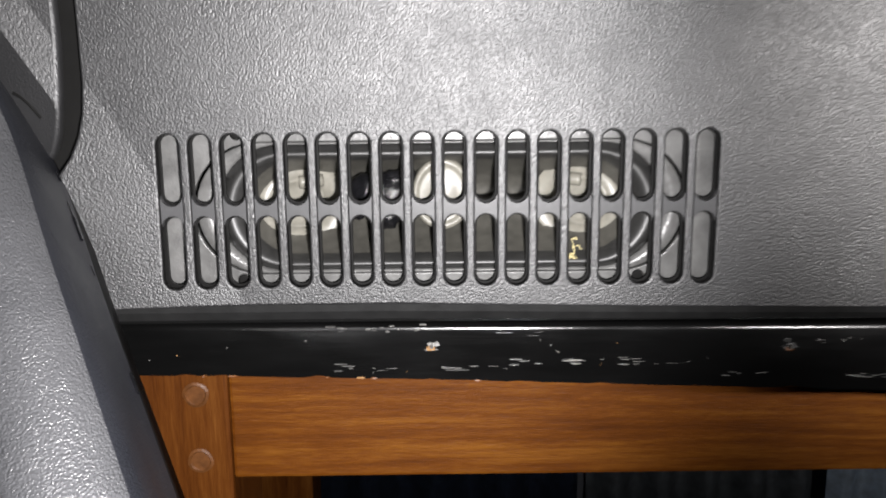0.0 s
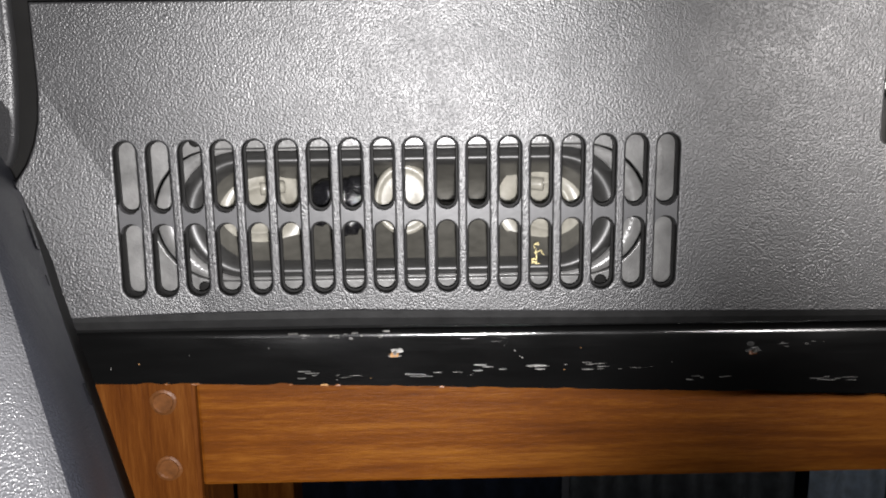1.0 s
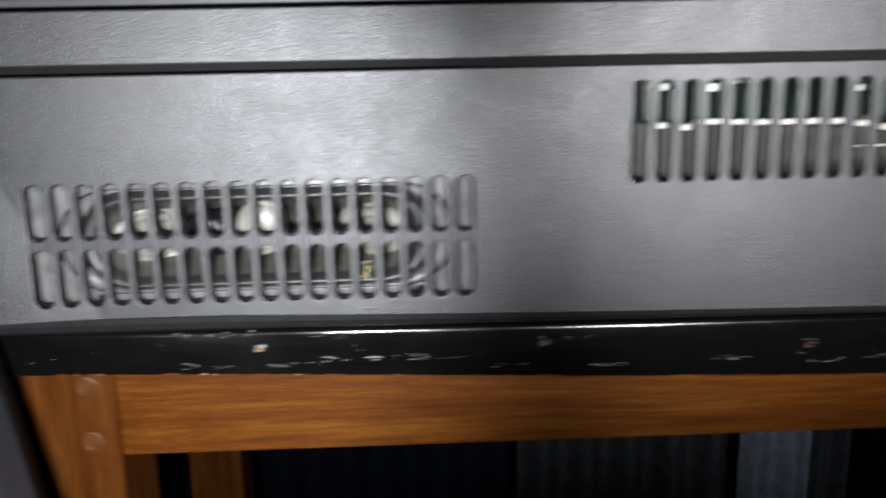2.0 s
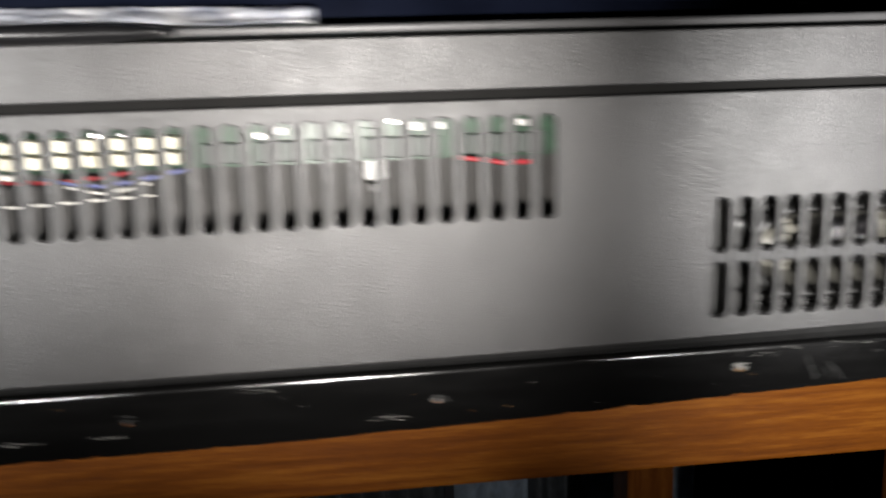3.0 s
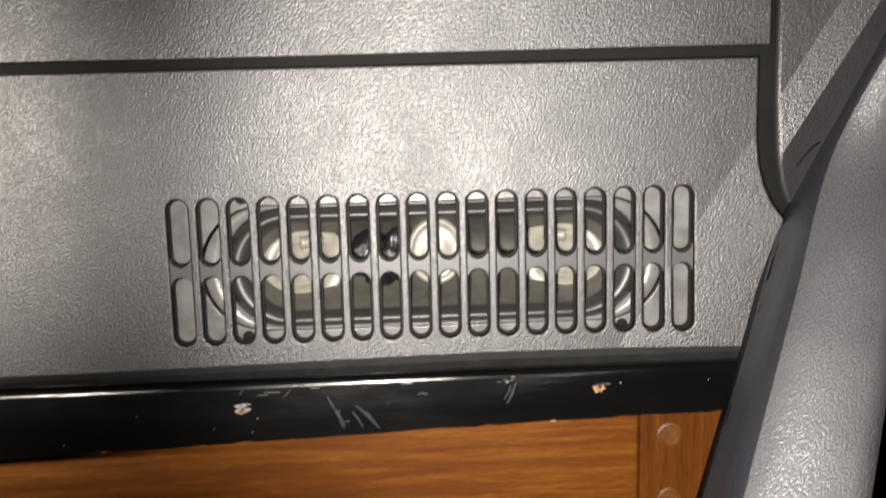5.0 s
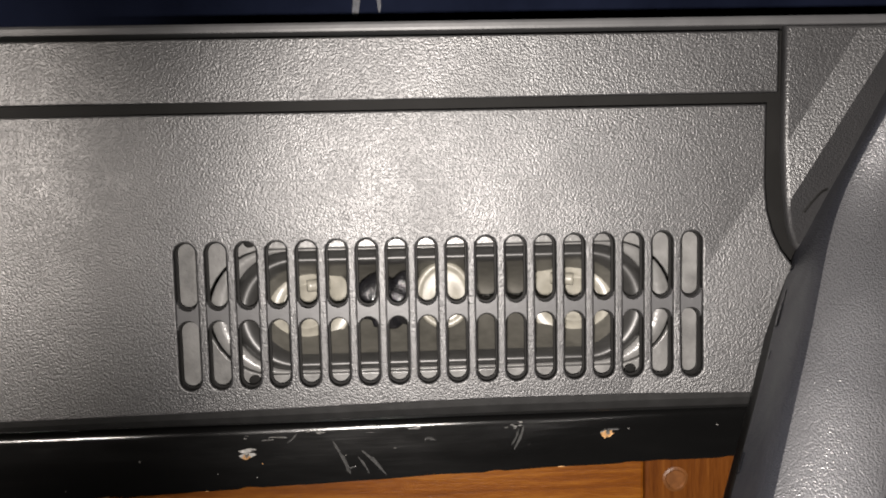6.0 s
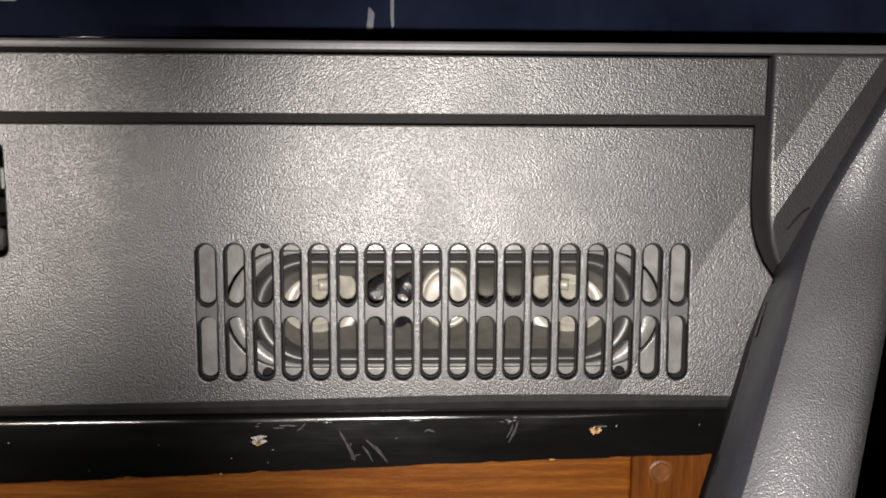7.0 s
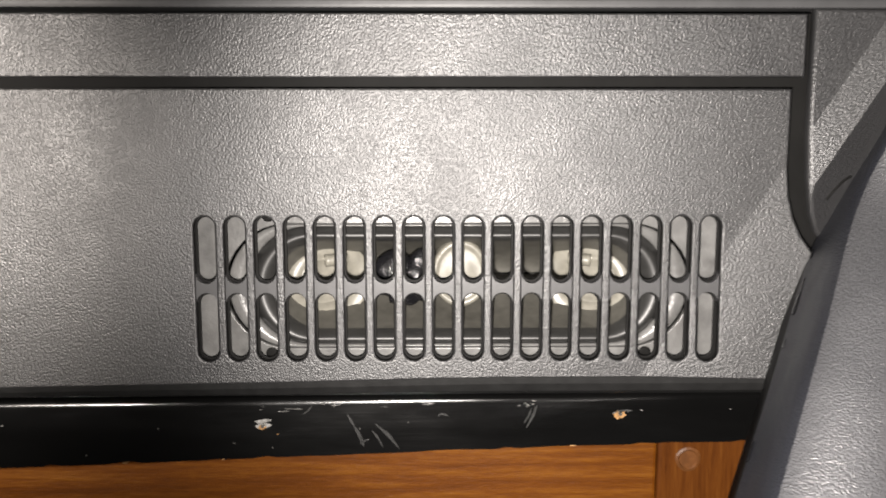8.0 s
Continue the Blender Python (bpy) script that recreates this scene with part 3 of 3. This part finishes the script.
def speaker(c0):
    cx = c0 + 8.55 * P
    body = tvpart("loudspeaker", plate([(c0 - 0.0085, -0.0068), (c0 + 17 * P + 0.0085, -0.0068), (c0 + 17 * P + 0.0085, 0.0470), (c0 - 0.0085, 0.0470)],
                                       [lying(cx, 0.0192, 0.0650, 0.0176)], 0.0075, 0.0095, 0.0003), FRAMEGREY, "oval loudspeaker in a grey frame")

    def inner(name, bm, mat, label=""):
        ob = part(name, bm, mat, label=label, smooth=True)
        ob.parent = body
        return ob
    inner("basket", ring(cx, [(0.0641, 0.0174, 0.0105), (0.0641, 0.0174, 0.0080), (0.0636, 0.0172, 0.0076), (0.0592, 0.0169, 0.0076), (0.0586, 0.0167, 0.0090)]), FRAMEGREY)
    roll = [(0.0588 - 0.0080 * k / 10, 0.0167 - 0.0043 * k / 10, 0.0094 - 0.0042 * math.sin(math.pi * k / 10)) for k in range(11)]
    inner("surround", ring(cx, roll), RUBBER, "dark rubber roll surround")
    trough = []
    for k in range(13):
        u = k / 12
        trough.append((0.0509 - 0.0238 * u, 0.0125 - 0.0123 * u, 0.0094 + 0.0190 * (1 - (1 - u) ** 1.9)))
    inner("cone", ring(cx, trough), CONE, "grey-beige paper cone")
    cap = disc(0, 0, [(0.0080, 0.0225), (0.0080, 0.0112), (0.0076, 0.0105), (0.0069, 0.0103), (0.0064, 0.0110), (0.0058, 0.0112), (0.0035, 0.0106), (0.0012, 0.0104)])
    for v in cap.verts:
        v.co = Vector((cx + 0.0005 + v.co.x, v.co.y, 0.0222 + 1.2 * v.co.z))
    inner("dust_cap", cap, CAPMAT, "pale oval dust cap with a raised rim")
    for sx in (-1, 1):
        for sz in ((0.0002, 0.0390) if sx < 0 else (0.0002,)):
            inner("screw", disc(cx + sx * 0.0525, sz, [(0.0017, 0.0080), (0.0017, 0.0072), (0.0012, 0.0071), (0.0005, 0.0071)], 14), SHADE_BLACK, "black screw head")
        # paler bowl than the cone: light on its rounded end, put into the colour
        ex = cx + sx * 0.0384
        bowl = disc(0, 0, [(0.0126, 0.0), (0.0118, 0.0006), (0.0098, 0.0010), (0.0072, 0.0012), (0.0068, 0.0003), (0.0061, 0.0002), (0.0056, 0.0010), (0.0040, 0.0013), (0.0010, 0.0014)], 34)
        for v in bowl.verts:
            v.co = Vector((ex + v.co.x, 0.0106 + v.co.y + 0.45 * (0.0126 - sx * v.co.x), 0.0192 + v.co.z))
        inner("cone_end_light", bowl, CAPMAT, "pale bowl added for the light on the cone's end")
        inner("lead_tab", tube(smooth_path([(ex - sx * 0.0002, 0.0162, 0.0250), (ex - sx * 0.0034, 0.0172, 0.0252), (ex - sx * 0.0062, 0.0184, 0.0252)], 4), 0.0018, 10), CAPMAT, "pale lead tab")
    gl = bmesh.new()
    for k, (u, w, r) in enumerate(((-0.0180, 0.0215, 0.0066), (-0.0115, 0.0205, 0.0066), (-0.0215, 0.0195, 0.0045), (-0.0100, 0.0240, 0.0050), (-0.0150, 0.0170, 0.0050))):
        bmesh.ops.create_icosphere(gl, subdivisions=3, radius=r, matrix=Matrix.LocRotScale((cx + u, 0.0150, w), None, (1, 0.5, 1)))
    for v in gl.verts:
        v.co += 0.0013 * noise.noise_vector(v.co * 330)
    inner("glue_blob", gl, BLACKGLUE, "glossy black glue over the leads")
    return body


speaker(0.0)
speaker(70 * P)
fl = random.Random(9)
bm = bmesh.new()
for k in range(6):
    p = [Vector((0.1035 + fl.gauss(0, 0.0006), 0.0062, 0.0105 - 0.0009 * k + fl.gauss(0, 0.0004)))]
    for _ in range(4):
        p.append(p[-1] + Vector((fl.gauss(0, 0.0009), fl.gauss(0, 0.0002), fl.gauss(-0.0004, 0.0006))))
    b = tube(smooth_path(p, 3), 0.0001, 5)
    me = bpy.data.meshes.new("tmp")
    b.to_mesh(me)
    b.free()
    bm.from_mesh(me)
    bpy.data.meshes.remove(me)
tagged(part("dust_fluff", bm, DUST), "tuft of yellow fluff caught in the grille", "fluff", kind="stuff")

# ---- electronics behind the middle slots ----
board = tvpart("circuit_board", cuboid((0.170, 0.0500, 0.0505), (0.520, 0.0516, 0.0920)), PCB, "green circuit board")


def onboard(name, bm, mat, label="", smooth=False):
    ob = part(name, bm, mat, label=label, smooth=smooth)
    ob.parent = board
    return ob


eb = random.Random(12)
for row in range(2):
    for k in range(9):
        x = 0.3225 + 0.0070 * k
        z = 0.0606 - 0.0053 * row
        b = cuboid((x, 0.0385, z - 0.0020), (x + 0.0064, 0.0500, z + 0.0020), 0.0004)
        onboard("connector", b, CREAM, "cream plastic plug")
onboard("connector", cuboid((0.314, 0.0385, 0.0478), (0.323, 0.0500, 0.0520), 0.0004), CREAM)
for k in range(44):
    x = 0.178 + 0.0078 * k + eb.gauss(0, 0.001)
    z = eb.choice((0.0625, 0.0650, 0.0610, 0.0665))
    s = eb.uniform(0.0009, 0.0022)
    onboard("component", cuboid((x - s, 0.0475, z - s * .7), (x + s, 0.0500, z + s * .7), 0.0003), eb.choice((SOLDER, WHITE, SOLDER, PCB)))
for k in range(7):
    x = 0.400 + 0.0175 * k + eb.gauss(0, 0.002)
    w = eb.uniform(0.0070, 0.0082)
    onboard("heat_sink", cuboid((x - w, 0.0440, 0.0520), (x + w, 0.0500, 0.0592), 0.0006), SHIELD, "pale metal shield")
onboard("white_block", cuboid((0.4490, 0.0860, 0.0390), (0.4580, 0.1115, 0.0485), 0.0005), WHITE, "white plastic block")
onboard("white_block", cuboid((0.4500, 0.0900, 0.0335), (0.4570, 0.1115, 0.0370), 0.0005), FRAMEGREY)
for z, w, x in ((0.0630, 0.0022, 0.2130), (0.0490, 0.0018, 0.2120), (0.0482, 0.0018, 0.2210), (0.0625, 0.0024, 0.2300)):
    onboard("component", cuboid((x - w, 0.0440, z - w * 0.6), (x + w, 0.0500, z + w * .6), 0.0005), WHITE)
WIRES = ((WIREW, 0.0011, [(0.222, 0.040, 0.0508), (0.25, 0.038, 0.0502), (0.275, 0.037, 0.0500), (0.292, 0.036, 0.0478), (0.306, 0.036, 0.0478), (0.320, 0.038, 0.0500), (0.335, 0.040, 0.0512)]),
         (WIRER, 0.0006, [(0.322, 0.036, 0.0500), (0.345, 0.034, 0.0495), (0.362, 0.036, 0.0505), (0.372, 0.040, 0.0520)]),
         (WIREB, 0.0006, [(0.343, 0.034, 0.0505), (0.358, 0.032, 0.0480), (0.372, 0.034, 0.0490), (0.390, 0.038, 0.0520)]),
         (WIREW, 0.0005, [(0.350, 0.033, 0.0478), (0.362, 0.032, 0.0455), (0.376, 0.034, 0.0480)]),
         (WIREW, 0.0004, [(0.285, 0.044, 0.0400), (0.33, 0.043, 0.0405), (0.375, 0.044, 0.0425)]),
         (WIRER, 0.0009, [(0.478, 0.038, 0.0520), (0.484, 0.036, 0.0515), (0.490, 0.036, 0.0508), (0.496, 0.034, 0.0498), (0.508, 0.036, 0.0500)]))
for mat, r, pts in WIRES:
    onboard("wire", tube(smooth_path(pts, 8), r, 8), mat, smooth=True)

# ---- crumpled film and cable on the ledge ----
bm = bmesh.new()
nx, nz = 60, 10
grid = []
for i in range(nx + 1):
    col = []
    for j in range(nz + 1):
        u, v = i / nx, j / nz
        x = 0.276 + 0.158 * u
        hgt = 0.0078 * (1 - 0.2 * u)
        z = 0.0964 + hgt * v + 0.0006 * noise.noise((x * 60, v * 2, 5.0))
        y = 0.0100 + 0.008 * v + 0.0038 * noise.noise((x * 70, v * 3.0, 1.0)) + 0.0018 * noise.noise((x * 260, v * 6, 2.0))
        col.append(bm.verts.new((x, y, z)))
    grid.append(col)
for a, b in zip(grid, grid[1:]):
    for j in range(nz):
        bm.faces.new((a[j], b[j], b[j + 1], a[j + 1]))
r = bmesh.ops.solidify(bm, geom=bm.faces[:], thickness=0.0006)
film = tagged(part("plastic_film", bm, FILMBLUE, smooth=True), "crumpled shiny blue-white plastic film on the television ledge", "film")
strap = part("cable", sweep([[(x, -0.0010 + 0.004 * math.sin(a), 0.0952 + w * math.cos(a)) for a in [2 * math.pi * k / 10 for k in range(10)]]
                             for x, w in ((0.314, 0.0006), (0.320, 0.0016), (0.330, 0.0026), (0.355, 0.0030), (0.377, 0.0024), (0.389, 0.0014), (0.395, 0.0005))]), CABLE, smooth=True)
tagged(strap, "flat black cable bundle resting on the television ledge", "cable")


# ---- cloth hanging beyond the table ----
def curtain(name, x0, x1, y, z0, z1, mat, depth, folds, label, seed):
    bm = bmesh.new()
    n, m = 120, 6
    g = []
    for i in range(n + 1):
        u = i / n
        col = []
        for j in range(m + 1):
            v = j / m
            x = x0 + (x1 - x0) * u
            yy = y + depth * math.sin(u * folds * 2 * math.pi + seed + 0.4 * v) + depth * 0.8 * noise.noise((u * folds * 0.7, v * 1.2, seed))
            col.append(bm.verts.new((x, yy, z0 + (z1 - z0) * v)))
        g.append(col)
    for a, b in zip(g, g[1:]):
        for j in range(m):
            bm.faces.new((a[j], b[j], b[j + 1], a[j + 1]))
    bmesh.ops.solidify(bm, geom=bm.faces[:], thickness=0.002)
    return tagged(part(name, bm, mat, smooth=True), label, "curtain")


curtain("curtain", 0.26, 0.565, 0.86, GROUND, 0.6, GREYCLOTH, 0.016, 5, "grey folded curtain hanging beyond the table", 1.0)
curtain("curtain", 0.575, 0.68, 0.85, GROUND, 0.6, CLOTH, 0.008, 2, "grey-blue folded curtain hanging beyond the table", 2.0)
curtain("curtain", 0.685, 0.762, 0.87, GROUND, 0.6, GREYCLOTH, 0.012, 2, "grey folded curtain hanging beyond the table", 2.5)
curtain("curtain", 0.768, 0.92, 0.85, GROUND, 0.6, CLOTH, 0.007, 1, "pale blue folded curtain hanging beyond the table", 3.0)
curtain("curtain", 0.93, 1.55, 0.9, GROUND, 0.6, DARKCLOTH, 0.02, 9, "dark blue folded curtain hanging beyond the table", 4.0)
curtain("curtain", -0.85, 0.25, 0.9, GROUND, 0.6, DARKCLOTH, 0.02, 12, "dark blue folded curtain hanging beyond the table", 5.0)
